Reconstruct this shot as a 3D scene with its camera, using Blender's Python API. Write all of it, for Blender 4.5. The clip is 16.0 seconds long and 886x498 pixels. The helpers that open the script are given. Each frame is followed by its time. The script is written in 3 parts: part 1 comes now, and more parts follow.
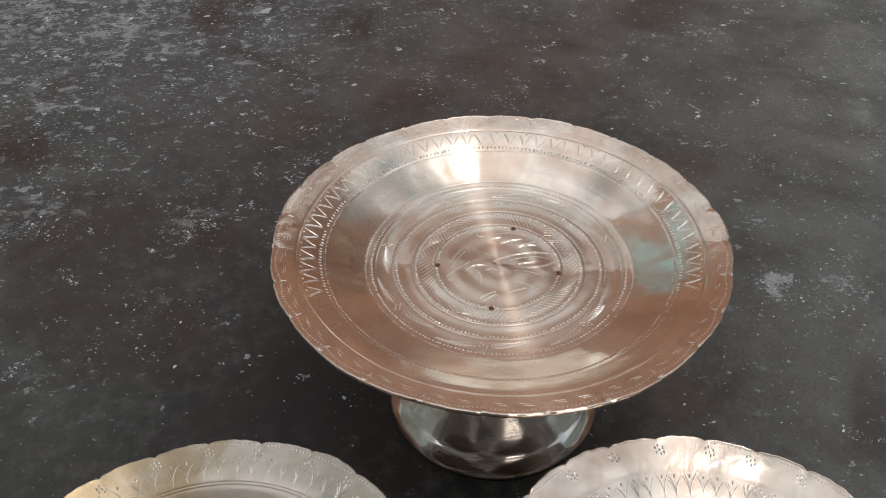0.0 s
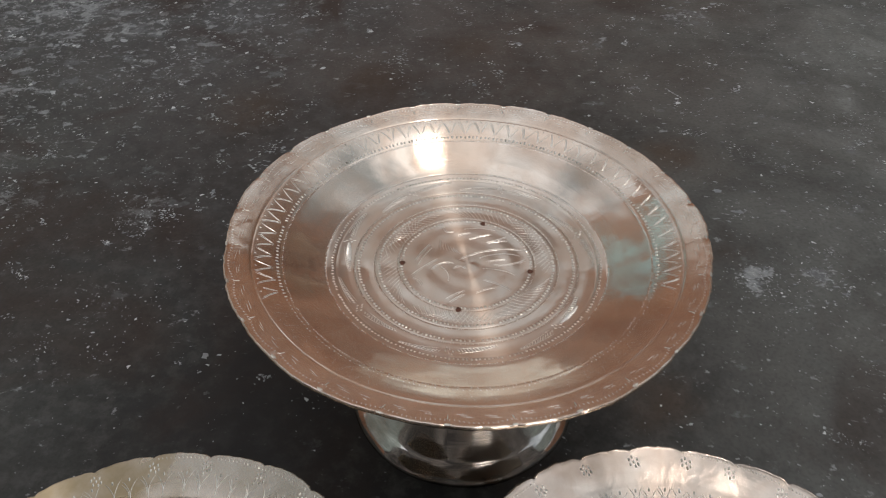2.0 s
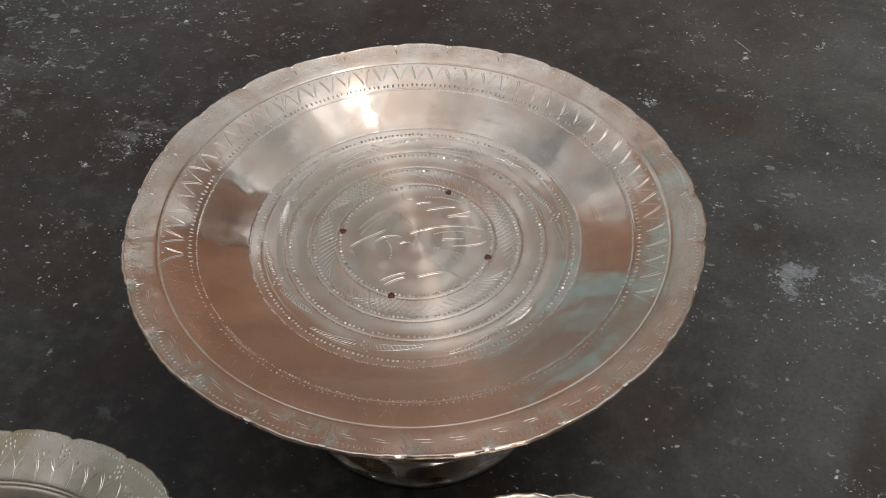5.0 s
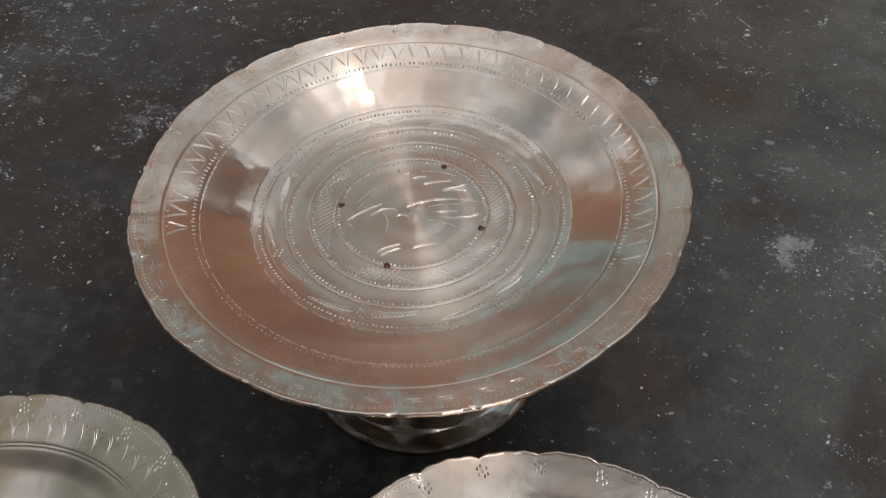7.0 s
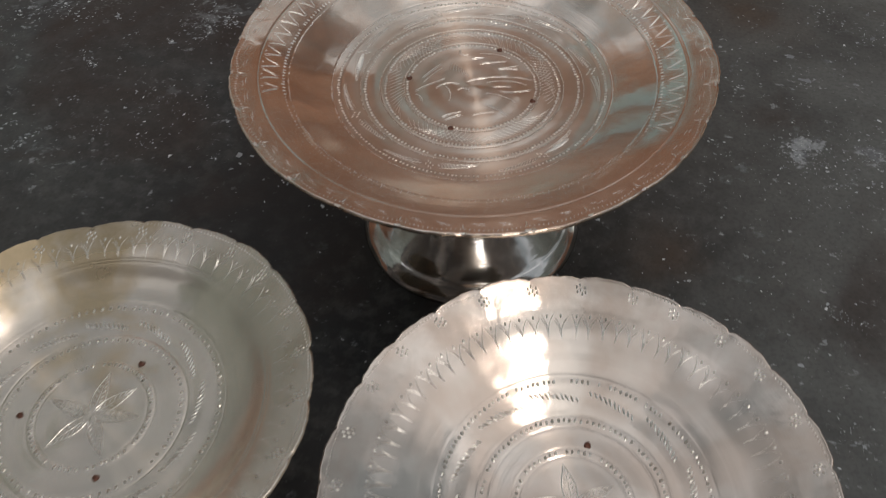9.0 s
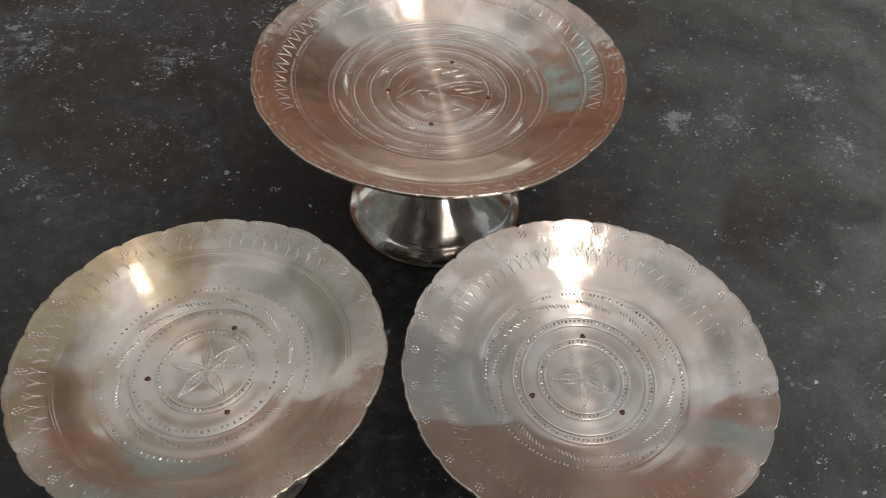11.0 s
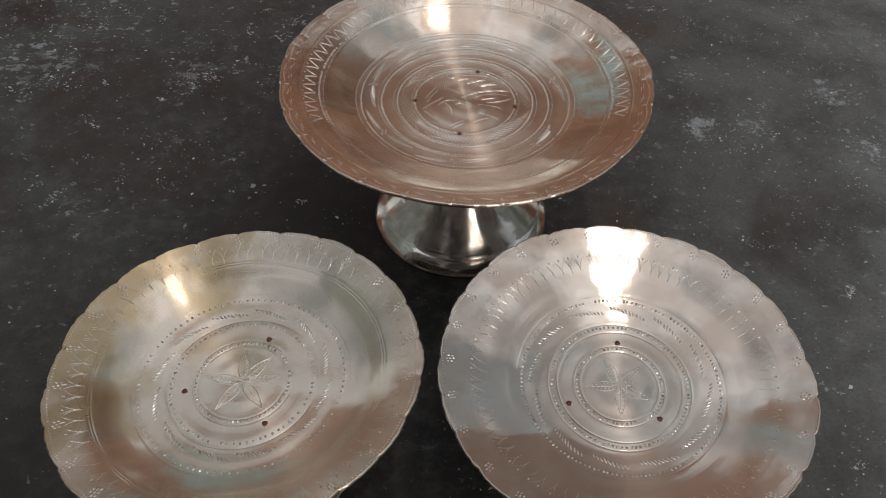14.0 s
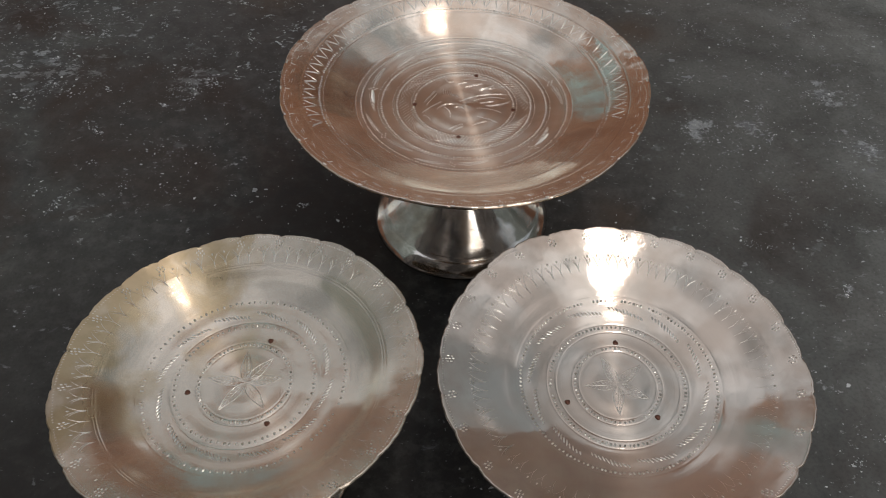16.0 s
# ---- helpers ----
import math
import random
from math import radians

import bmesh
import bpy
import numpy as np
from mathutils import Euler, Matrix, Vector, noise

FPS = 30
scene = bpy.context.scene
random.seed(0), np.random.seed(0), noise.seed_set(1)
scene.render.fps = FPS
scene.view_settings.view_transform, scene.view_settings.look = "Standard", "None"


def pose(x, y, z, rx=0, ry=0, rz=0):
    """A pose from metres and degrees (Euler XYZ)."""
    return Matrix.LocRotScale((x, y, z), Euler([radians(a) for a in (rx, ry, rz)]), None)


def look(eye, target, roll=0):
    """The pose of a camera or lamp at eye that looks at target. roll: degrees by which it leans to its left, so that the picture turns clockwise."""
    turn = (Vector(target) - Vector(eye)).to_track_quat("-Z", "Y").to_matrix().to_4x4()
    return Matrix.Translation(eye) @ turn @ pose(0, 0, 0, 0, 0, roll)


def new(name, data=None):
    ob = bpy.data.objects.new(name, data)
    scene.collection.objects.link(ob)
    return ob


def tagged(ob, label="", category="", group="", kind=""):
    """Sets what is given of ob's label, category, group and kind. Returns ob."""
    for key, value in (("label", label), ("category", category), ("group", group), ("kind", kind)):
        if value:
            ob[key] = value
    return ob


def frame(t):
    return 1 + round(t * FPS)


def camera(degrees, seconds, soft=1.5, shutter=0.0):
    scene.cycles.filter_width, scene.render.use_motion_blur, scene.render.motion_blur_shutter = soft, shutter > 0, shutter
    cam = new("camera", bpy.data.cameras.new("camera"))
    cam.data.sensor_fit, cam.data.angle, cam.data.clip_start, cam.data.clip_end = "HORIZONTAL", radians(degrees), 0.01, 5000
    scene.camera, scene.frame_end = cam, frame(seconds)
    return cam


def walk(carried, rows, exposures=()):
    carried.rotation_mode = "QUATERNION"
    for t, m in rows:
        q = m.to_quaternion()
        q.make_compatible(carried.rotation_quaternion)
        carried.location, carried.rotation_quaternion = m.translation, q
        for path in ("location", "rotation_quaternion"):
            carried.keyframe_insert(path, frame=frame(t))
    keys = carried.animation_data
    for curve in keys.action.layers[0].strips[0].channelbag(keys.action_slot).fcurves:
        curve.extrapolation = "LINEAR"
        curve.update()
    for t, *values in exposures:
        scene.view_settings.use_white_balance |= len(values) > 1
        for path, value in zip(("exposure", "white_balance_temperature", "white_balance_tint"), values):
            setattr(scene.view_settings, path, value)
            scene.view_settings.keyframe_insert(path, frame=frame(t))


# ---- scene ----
# ---- camera ----
cam = camera(54.76, 16.0, soft=1.0, shutter=0.5)
EXPOSURES = [(0, 0.72), (0.6, 0.63), (1.2, 0.50), (2.0, 0.46), (2.8, 0.32), (4.0, 0.36), (7.0, 0.37), (8.0, 0.31), (9.0, 0.24), (11.3, 0.26), (16.0, 0.26)]
PATH = [  # seconds, place in metres, turn in degrees
    (0.0, -0.0262, -0.3030, 0.3675, 48.88, 0.81, -0.71),
    (0.5, -0.0230, -0.3056, 0.3678, 49.09, 0.76, -1.18),
    (1.0, -0.0168, -0.2923, 0.3600, 49.78, 1.23, -1.49),
    (1.5, -0.0188, -0.2900, 0.3567, 48.53, 0.58, -2.17),
    (2.0, -0.0191, -0.2820, 0.3584, 47.61, -0.10, -1.64),
    (2.2, -0.0162, -0.2497, 0.3399, 46.25, 1.07, 2.72),
    (2.4, 0.0004, -0.2312, 0.3319, 43.56, 0.10, 4.91),
    (2.5, 0.0087, -0.2244, 0.3295, 43.37, -0.60, 4.95),
    (2.6, 0.0137, -0.2154, 0.3241, 43.48, -2.32, 5.01),
    (2.8, 0.0256, -0.2083, 0.3283, 43.48, -2.41, 5.43),
    (3.0, 0.0334, -0.2107, 0.3296, 43.58, -1.66, 5.86),
    (3.5, 0.0378, -0.2203, 0.3286, 42.40, 0.83, 6.33),
    (4.0, 0.0379, -0.2202, 0.3295, 42.40, 0.68, 6.77),
    (6.5, 0.0503, -0.2323, 0.3384, 42.65, 1.57, 7.52),
    (7.0, 0.0525, -0.2340, 0.3366, 41.74, 2.08, 7.59),
    (7.5, 0.0490, -0.2362, 0.3324, 40.47, 1.89, 8.16),
    (8.0, 0.0458, -0.2412, 0.3307, 39.49, 1.46, 8.69),
    (8.5, 0.0452, -0.2637, 0.3377, 38.84, 1.39, 9.35),
    (9.0, 0.0433, -0.2988, 0.3493, 38.78, 1.22, 9.71),
    (9.2, 0.0414, -0.3129, 0.3538, 38.92, 0.42, 8.76),
    (11.3, -0.0264, -0.3945, 0.4126, 40.70, -1.57, -2.74),
    (11.5, -0.0268, -0.3948, 0.4121, 40.84, -1.47, -2.77),
    (12.0, -0.0306, -0.3973, 0.4139, 41.03, -1.26, -2.51),
    (12.5, -0.0353, -0.3959, 0.4112, 41.06, -1.17, -1.87),
    (13.0, -0.0362, -0.3930, 0.4087, 41.02, -1.22, -1.71),
    (13.5, -0.0344, -0.3932, 0.4087, 41.20, -0.81, -2.19),
    (14.0, -0.0328, -0.3927, 0.4091, 41.31, -0.66, -2.37),
    (14.5, -0.0324, -0.3929, 0.4107, 41.26, -0.72, -2.32),
    (15.0, -0.0321, -0.3940, 0.4107, 41.32, -0.53, -2.46),
    (15.5, -0.0308, -0.3955, 0.4102, 41.53, -0.36, -2.55),
    (16.0, -0.0310, -0.3970, 0.4117, 41.62, -0.26, -2.49),
]
walk(cam, [(row[0], pose(*row[1:])) for row in PATH], exposures=EXPOSURES)

# ---- light: a bright overcast day, the sun behind thin cloud, high and a little to the right ----
SUN_TILT, SUN_AZIMUTH = 10.5, 10.0  # degrees from the zenith; compass angle of that lean, from +x towards +y
lean = Vector((math.sin(radians(SUN_TILT)) * math.cos(radians(SUN_AZIMUTH)), math.sin(radians(SUN_TILT)) * math.sin(radians(SUN_AZIMUTH)), math.cos(radians(SUN_TILT))))
world = bpy.data.worlds.new("overcast_sky")
scene.world = world
world.use_nodes = True
wn, wl = world.node_tree.nodes, world.node_tree.links
sky = wn.new("ShaderNodeTexSky")
sky.sky_type, sky.sun_disc = "NISHITA", False
sky.sun_elevation, sky.sun_rotation = radians(90 - SUN_TILT), radians(90 - SUN_AZIMUTH)
sky.air_density, sky.dust_density, sky.ozone_density = 1.3, 0.4, 1.0
grey = wn.new("ShaderNodeHueSaturation")
grey.inputs["Saturation"].default_value = 0.22
wl.new(sky.outputs[0], grey.inputs["Color"])
wtex, wnoise, wramp, wmix = wn.new("ShaderNodeTexCoord"), wn.new("ShaderNodeTexNoise"), wn.new("ShaderNodeValToRGB"), wn.new("ShaderNodeMix")
wnoise.inputs["Scale"].default_value, wnoise.inputs["Detail"].default_value, wnoise.inputs["Distortion"].default_value = 3.2, 4.0, 0.5
wramp.color_ramp.elements[0].position, wramp.color_ramp.elements[0].color = 0.39, (0.32, 0.355, 0.36, 1)
wramp.color_ramp.elements[1].position, wramp.color_ramp.elements[1].color = 0.61, (1.32, 1.30, 1.27, 1)
wmix.data_type, wmix.blend_type = "RGBA", "MULTIPLY"
wmix.inputs[0].default_value = 1.0
wl.new(wtex.outputs["Generated"], wnoise.inputs["Vector"])
wl.new(wnoise.outputs["Fac"], wramp.inputs["Fac"])
wl.new(grey.outputs[0], wmix.inputs[6])
wl.new(wramp.outputs["Color"], wmix.inputs[7])
wl.new(wmix.outputs[2], wn["Background"].inputs["Color"])
wn["Background"].inputs["Strength"].default_value = 0.129
sun_data = bpy.data.lights.new("sun", "SUN")
sun_data.energy, sun_data.angle, sun_data.color = 0.135, radians(4.2), (1.0, 0.90, 0.84)
sun = new("sun", sun_data)
sun.matrix_world = look(lean * 10, (0, 0, 0))

streak_lamp = bpy.data.lights.new("foot_streak_lamp", "AREA")  # lamp added behind the camera, unseen, for the bright streak on the foot
streak_lamp.shape, streak_lamp.size, streak_lamp.size_y, streak_lamp.energy, streak_lamp.color = "RECTANGLE", 0.26, 0.70, 2.3, (1.0, 0.96, 0.92)
new("foot_streak_lamp", streak_lamp).matrix_world = look((0.36, -0.79, 0.90), (0.36, 0.0, 0.90))

# ---- materials ----
class Nodes:
    """A small builder for node materials."""

    def __init__(self, name):
        self.mat = bpy.data.materials.new(name)
        self.mat.use_nodes = True
        self.tree = self.mat.node_tree
        self.bsdf = self.tree.nodes["Principled BSDF"]

    def add(self, kind, **values):
        node = self.tree.nodes.new(kind)
        for key, value in values.items():
            node.inputs[key.replace("_", " ")].default_value = value
        return node

    def link(self, a, b):
        self.tree.links.new(a, b)

    def coords(self, stretch=(1, 1, 1), which="Object", offset=(0, 0, 0)):
        tex, mapping = self.add("ShaderNodeTexCoord"), self.add("ShaderNodeMapping")
        mapping.inputs["Scale"].default_value = stretch
        mapping.inputs["Location"].default_value = offset
        self.link(tex.outputs[which], mapping.inputs["Vector"])
        return mapping.outputs[0]

    def noise(self, vector, scale, detail=4.0, rough=0.55, warp=0.0):
        node = self.add("ShaderNodeTexNoise", Scale=scale, Detail=detail, Roughness=rough, Distortion=warp)
        self.link(vector, node.inputs["Vector"])
        return node.outputs["Fac"]

    def ramp(self, fac, stops):
        node = self.add("ShaderNodeValToRGB")
        cr = node.color_ramp
        while len(cr.elements) < len(stops):
            cr.elements.new(0.5)
        for el, (at, colour) in zip(cr.elements, stops):
            el.position = at
            el.color = (*colour, 1) if isinstance(colour, tuple) else (colour, colour, colour, 1)
        self.link(fac, node.inputs["Fac"])
        return node.outputs["Color"]

    def mix(self, fac, a, b):
        node = self.tree.nodes.new("ShaderNodeMix")
        node.data_type = "RGBA"
        for value, socket in ((fac, node.inputs[0]), (a, node.inputs[6]), (b, node.inputs[7])):
            if isinstance(value, bpy.types.NodeSocket):
                self.link(value, socket)
            else:
                socket.default_value = value if isinstance(value, float) else (*value, 1)
        return node.outputs[2]

    def math(self, op, a, b=0.0):
        node = self.tree.nodes.new("ShaderNodeMath")
        node.operation = op
        for value, socket in ((a, node.inputs[0]), (b, node.inputs[1])):
            if isinstance(value, bpy.types.NodeSocket):
                self.link(value, socket)
            else:
                socket.default_value = value
        return node.outputs[0]

    def bump(self, height, strength, distance):
        node = self.add("ShaderNodeBump", Strength=strength, Distance=distance)
        self.link(height, node.inputs["Height"])
        self.link(node.outputs[0], self.bsdf.inputs["Normal"])

    def set(self, **values):
        for key, value in values.items():
            socket = self.bsdf.inputs[key.replace("_", " ")]
            if isinstance(value, bpy.types.NodeSocket):
                self.link(value, socket)
            else:
                socket.default_value = (*value, 1) if isinstance(value, tuple) else value
        return self.mat


def bell_metal(name, clean, stain, stain_amount, rough, offset, side=0.0, lip=0.095, brushed=0.85, turned_marks=0.0, lip_wear=0.08, beat=0.75, satin=0.35):
    """Lathe-turned, hand-polished bell metal with faint tarnish."""
    m = Nodes(name)
    at = m.coords(offset=offset)
    cloud = m.noise(at, 27.0, 3.5, 0.55, 0.7)
    cloud2 = m.noise(at, 70.0, 4.0, 0.6)
    # turning marks: fine rings about the axis
    tex = m.add("ShaderNodeTexCoord")
    sep = m.add("ShaderNodeSeparateXYZ")
    m.link(tex.outputs["Object"], sep.inputs[0])
    # tarnish, thicker towards one side of the lip where side is given
    toward = m.math("MULTIPLY", m.math("SUBTRACT", m.math("SUBTRACT", m.math("MULTIPLY", sep.outputs[1], 0.6), sep.outputs[0]), 0.055), side)
    blotch = m.math("ADD", m.math("ADD", m.math("MULTIPLY", cloud, 0.75), m.math("MULTIPLY", cloud2, 0.25)), toward)
    mask = m.ramp(blotch, [(0.42, 0.0), (0.58, stain_amount)])
    base = m.mix(mask, clean, stain)
    radius = m.math("SQRT", m.math("ADD", m.math("MULTIPLY", sep.outputs[0], sep.outputs[0]), m.math("MULTIPLY", sep.outputs[1], sep.outputs[1])))
    comb = m.add("ShaderNodeCombineXYZ")
    m.link(radius, comb.inputs[0])
    rings = m.noise(comb.outputs[0], 1100.0, 3.0, 0.6)
    fine = m.noise(m.coords(), 260.0, 3.0, 0.6)
    beaten = m.math("ADD", m.noise(m.coords(offset=offset), 24.0, 2.0, 0.45), m.math("MULTIPLY", m.noise(m.coords(offset=offset), 64.0, 2.0, 0.5), 0.22))
    wide_rings = m.noise(comb.outputs[0], 330.0, 3.0, 0.6)
    turned = m.math("ADD", m.math("ADD", m.math("MULTIPLY", rings, 0.016), m.math("MULTIPLY", wide_rings, 0.05)), m.math("MULTIPLY", fine, 0.006))
    roughness = m.math("ADD", m.math("ADD", rough - 0.06, m.math("MULTIPLY", cloud2, 0.10)), m.math("MULTIPLY", mask, 0.11))
    scratched = m.add("ShaderNodeMapRange")
    for key, value in (("From Min", lip - 0.002), ("From Max", lip + 0.002), ("To Min", 0.0), ("To Max", 1.0)):
        scratched.inputs[key].default_value = value
    m.link(radius, scratched.inputs["Value"])
    roughness = m.math("ADD", roughness, m.math("MULTIPLY", scratched.outputs[0], lip_wear))
    lumps = m.math("MULTIPLY", m.math("MULTIPLY", m.noise(m.coords(offset=offset), 130.0, 3.0, 0.6, 0.4), scratched.outputs[0]), 0.10)
    m.bump(m.math("ADD", m.math("ADD", m.math("MULTIPLY", beaten, beat), turned), lumps), 1.0, 0.001)
    # rubbed, mottled tarnish on the lip
    worn = m.math("MULTIPLY", m.ramp(m.noise(m.coords(offset=offset), 95.0, 6.0, 0.7, 0.5), [(0.44, 0.0), (0.64, 0.34)]), scratched.outputs[0])
    base = m.mix(worn, base, tuple(0.72 * c for c in stain))
    tangent = m.add("ShaderNodeTangent")
    tangent.direction_type, tangent.axis = "RADIAL", "Z"
    m.link(tangent.outputs[0], m.bsdf.inputs["Tangent"])
    m.set(Base_Color=base, Metallic=1.0, Roughness=roughness, Anisotropic=brushed, Anisotropic_Rotation=0.25)
    if turned_marks:  # coarse lathe marks that draw the light out along the profile
        marks, blend = m.add("ShaderNodeBsdfPrincipled", Metallic=1.0, Roughness=0.41, Anisotropic=1.0, Anisotropic_Rotation=0.25), m.add("ShaderNodeMixShader", Fac=turned_marks)
        m.link(base, marks.inputs["Base Color"])
        m.link(tangent.outputs[0], marks.inputs["Tangent"])
        m.link(m.bsdf.outputs[0], blend.inputs[1])
        m.link(marks.outputs[0], blend.inputs[2])
        flat = m.add("ShaderNodeMapRange")  # strongest on the turned floor of the dish, polished away on its wall
        for key, value in (("From Min", 0.58 * lip), ("From Max", 0.72 * lip), ("To Min", 1.25 * turned_marks), ("To Max", satin * turned_marks)):
            flat.inputs[key].default_value = value
        m.link(radius, flat.inputs["Value"])
        m.link(flat.outputs[0], blend.inputs["Fac"])
        m.link(blend.outputs[0], m.tree.nodes["Material Output"].inputs["Surface"])
    return m.mat


def engraved_metal(name, colour):
    m = Nodes(name)
    fleck = m.add("ShaderNodeNewGeometry").outputs["Random Per Island"]
    return m.set(Base_Color=m.mix(fleck, tuple(0.85 * c for c in colour), colour), Metallic=0.95, Roughness=0.28)


def copper_rivet():
    m = Nodes("copper_rivet")
    fleck = m.noise(m.coords(), 700.0, 3.0)
    return m.set(Base_Color=m.mix(fleck, (0.09, 0.035, 0.022), (0.24, 0.11, 0.075)), Metallic=0.75, Roughness=m.math("ADD", 0.35, m.math("MULTIPLY", fleck, 0.3)))


LIME_PATCHES = (  # x, y, reach and thickness of the larger lime smears
    (-0.199, 0.151, 0.024, 0.85), (-0.207, 0.072, 0.022, 0.45), (-0.154, 0.057, 0.011, 0.55), (-0.245, 0.013, 0.035, 0.30), (-0.299, 0.170, 0.050, 0.60),
    (-0.337, 0.173, 0.030, 0.60), (0.180, 0.079, 0.017, 0.95), (0.288, 0.116, 0.020, 0.75), (0.222, 0.080, 0.015, 0.65), (0.298, 0.052, 0.015, 0.85),
    (0.184, 0.142, 0.018, 0.45), (-0.344, 0.303, 0.028, 0.85), (-0.194, 0.372, 0.028, 0.65), (-0.204, 0.470, 0.018, 1.0), (-0.330, 0.440, 0.090, 0.75),
    (-0.430, 0.480, 0.110, 0.75), (-0.270, 0.410, 0.060, 0.65), (0.212, 0.409, 0.025, 0.75), (0.122, 0.360, 0.020, 0.45), (-0.320, 0.205, 0.050, 0.45))


def floor_material():
    """Old dark cement floor, oiled and worn, with pale lime scuffs; some sheen and shade painted in."""
    m = Nodes("dark_cement")
    at = m.coords()
    big = m.noise(at, 3.2, 4.0, 0.55, 0.4)
    mid = m.noise(at, 13.0, 5.0, 0.6, 0.5)
    fine = m.noise(at, 95.0, 5.0, 0.65)
    grain = m.noise(at, 420.0, 3.0, 0.6)
    split = m.add("ShaderNodeSeparateXYZ")
    m.link(at, split.inputs[0])
    x, y = split.outputs[0], split.outputs[1]
    shift = m.add("ShaderNodeTexNoise", Scale=45.0, Detail=4.0, Roughness=0.6)
    m.link(at, shift.inputs["Vector"])
    drifted = m.add("ShaderNodeVectorMath")
    drifted.operation = "MULTIPLY_ADD"
    drifted.inputs[1].default_value = (0.034, 0.034, 0.0)
    m.link(shift.outputs["Color"], drifted.inputs[0])
    home = m.add("ShaderNodeVectorMath")
    home.inputs[1].default_value = (-0.017, -0.017, 0.0)
    m.link(at, home.inputs[0])
    m.link(home.outputs[0], drifted.inputs[2])
    drift = drifted.outputs[0]
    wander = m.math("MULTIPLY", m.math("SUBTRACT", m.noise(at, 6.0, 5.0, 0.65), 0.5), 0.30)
    # paler, dust-worn stretches with the floor's sheen painted in: greenish east, bluish north-west
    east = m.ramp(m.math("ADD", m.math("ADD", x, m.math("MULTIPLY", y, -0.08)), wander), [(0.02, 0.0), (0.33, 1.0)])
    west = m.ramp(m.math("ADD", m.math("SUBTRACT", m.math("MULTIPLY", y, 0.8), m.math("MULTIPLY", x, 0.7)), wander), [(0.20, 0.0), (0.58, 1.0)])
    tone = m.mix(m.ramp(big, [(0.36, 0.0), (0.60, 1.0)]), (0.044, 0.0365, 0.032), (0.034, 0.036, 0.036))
    # the floor's glancing sheen is painted in here too, paler and browner northwards
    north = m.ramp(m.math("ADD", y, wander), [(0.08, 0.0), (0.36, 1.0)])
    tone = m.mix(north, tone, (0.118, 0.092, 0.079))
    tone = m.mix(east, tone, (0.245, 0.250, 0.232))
    # hand-wide darker and browner blots where feet and oil have worn the dust
    blots = m.ramp(m.noise(m.coords(offset=(0.37, 0.11, 0)), 17.0, 5.0, 0.62, 0.6), [(0.46, 0.0), (0.64, 0.55)])
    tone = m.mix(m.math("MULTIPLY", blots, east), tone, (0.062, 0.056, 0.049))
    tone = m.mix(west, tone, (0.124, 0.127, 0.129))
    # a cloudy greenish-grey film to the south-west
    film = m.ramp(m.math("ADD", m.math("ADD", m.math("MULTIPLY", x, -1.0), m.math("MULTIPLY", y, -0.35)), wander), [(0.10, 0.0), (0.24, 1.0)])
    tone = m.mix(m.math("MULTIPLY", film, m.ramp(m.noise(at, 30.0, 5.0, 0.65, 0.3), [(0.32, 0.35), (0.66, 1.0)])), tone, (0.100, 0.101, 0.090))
    tone = m.mix(m.math("MULTIPLY", m.ramp(mid, [(0.40, 0.0), (0.70, 1.0)]), 0.6), tone, (0.024, 0.021, 0.019))
    tone = m.mix(m.math("MULTIPLY", m.ramp(fine, [(0.47, 0.0), (0.64, 1.0)]), 0.40), tone, (0.135, 0.130, 0.120))
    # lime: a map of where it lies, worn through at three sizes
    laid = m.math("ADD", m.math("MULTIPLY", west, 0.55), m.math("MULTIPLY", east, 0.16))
    for px, py, reach, amount in LIME_PATCHES:
        gap = m.add("ShaderNodeVectorMath")
        gap.operation = "DISTANCE"
        gap.inputs[1].default_value = (px, py, 0)
        m.link(drift, gap.inputs[0])
        fall = m.add("ShaderNodeMapRange")
        fall.interpolation_type = "SMOOTHSTEP"
        for key, value in (("From Min", 0.15 * reach), ("From Max", 1.25 * reach), ("To Min", amount), ("To Max", 0.0)):
            fall.inputs[key].default_value = value
        m.link(gap.outputs["Value"], fall.inputs["Value"])
        laid = m.math("MAXIMUM", laid, fall.outputs[0])
    for size, lay, opacity, colour in ((40.0, 0.20, 0.65, (0.21, 0.218, 0.222)), (90.0, 0.19, 0.90, (0.38, 0.39, 0.39)), (240.0, 0.13, 0.80, (0.46, 0.465, 0.46))):
        torn = m.noise(m.coords((0.80, 1.12, 1), offset=(size * 0.01, 0.3, 0)), size, 6.0, 0.68, 0.25)
        cover = m.ramp(m.math("ADD", torn, m.math("MULTIPLY", laid, lay)), [(0.645, 0.0), (0.70, 1.0)])
        tone = m.mix(m.math("MULTIPLY", cover, opacity), tone, colour)
    # a thin milky film round the thickest lime
    tone = m.mix(m.math("MULTIPLY", laid, m.ramp(mid, [(0.30, 0.0), (0.62, 0.14)])), tone, (0.17, 0.18, 0.19))
    for px, py, reach in ((-0.151, 0.271, 0.045), (-0.063, 0.315, 0.05), (0.03, 0.36, 0.04), (0.10, -0.01, 0.03), (0.150, 0.203, 0.03), (0.170, 0.198, 0.03)):  # ochre stains
        gap = m.add("ShaderNodeVectorMath")
        gap.operation = "DISTANCE"
        gap.inputs[1].default_value = (px, py, 0)
        m.link(drift, gap.inputs[0])
        tone = m.mix(m.math("MULTIPLY", m.ramp(gap.outputs["Value"], [(0.2 * reach, 0.55), (reach, 0.0)]), m.ramp(mid, [(0.35, 0.2), (0.6, 1.0)])), tone, (0.105, 0.068, 0.044))
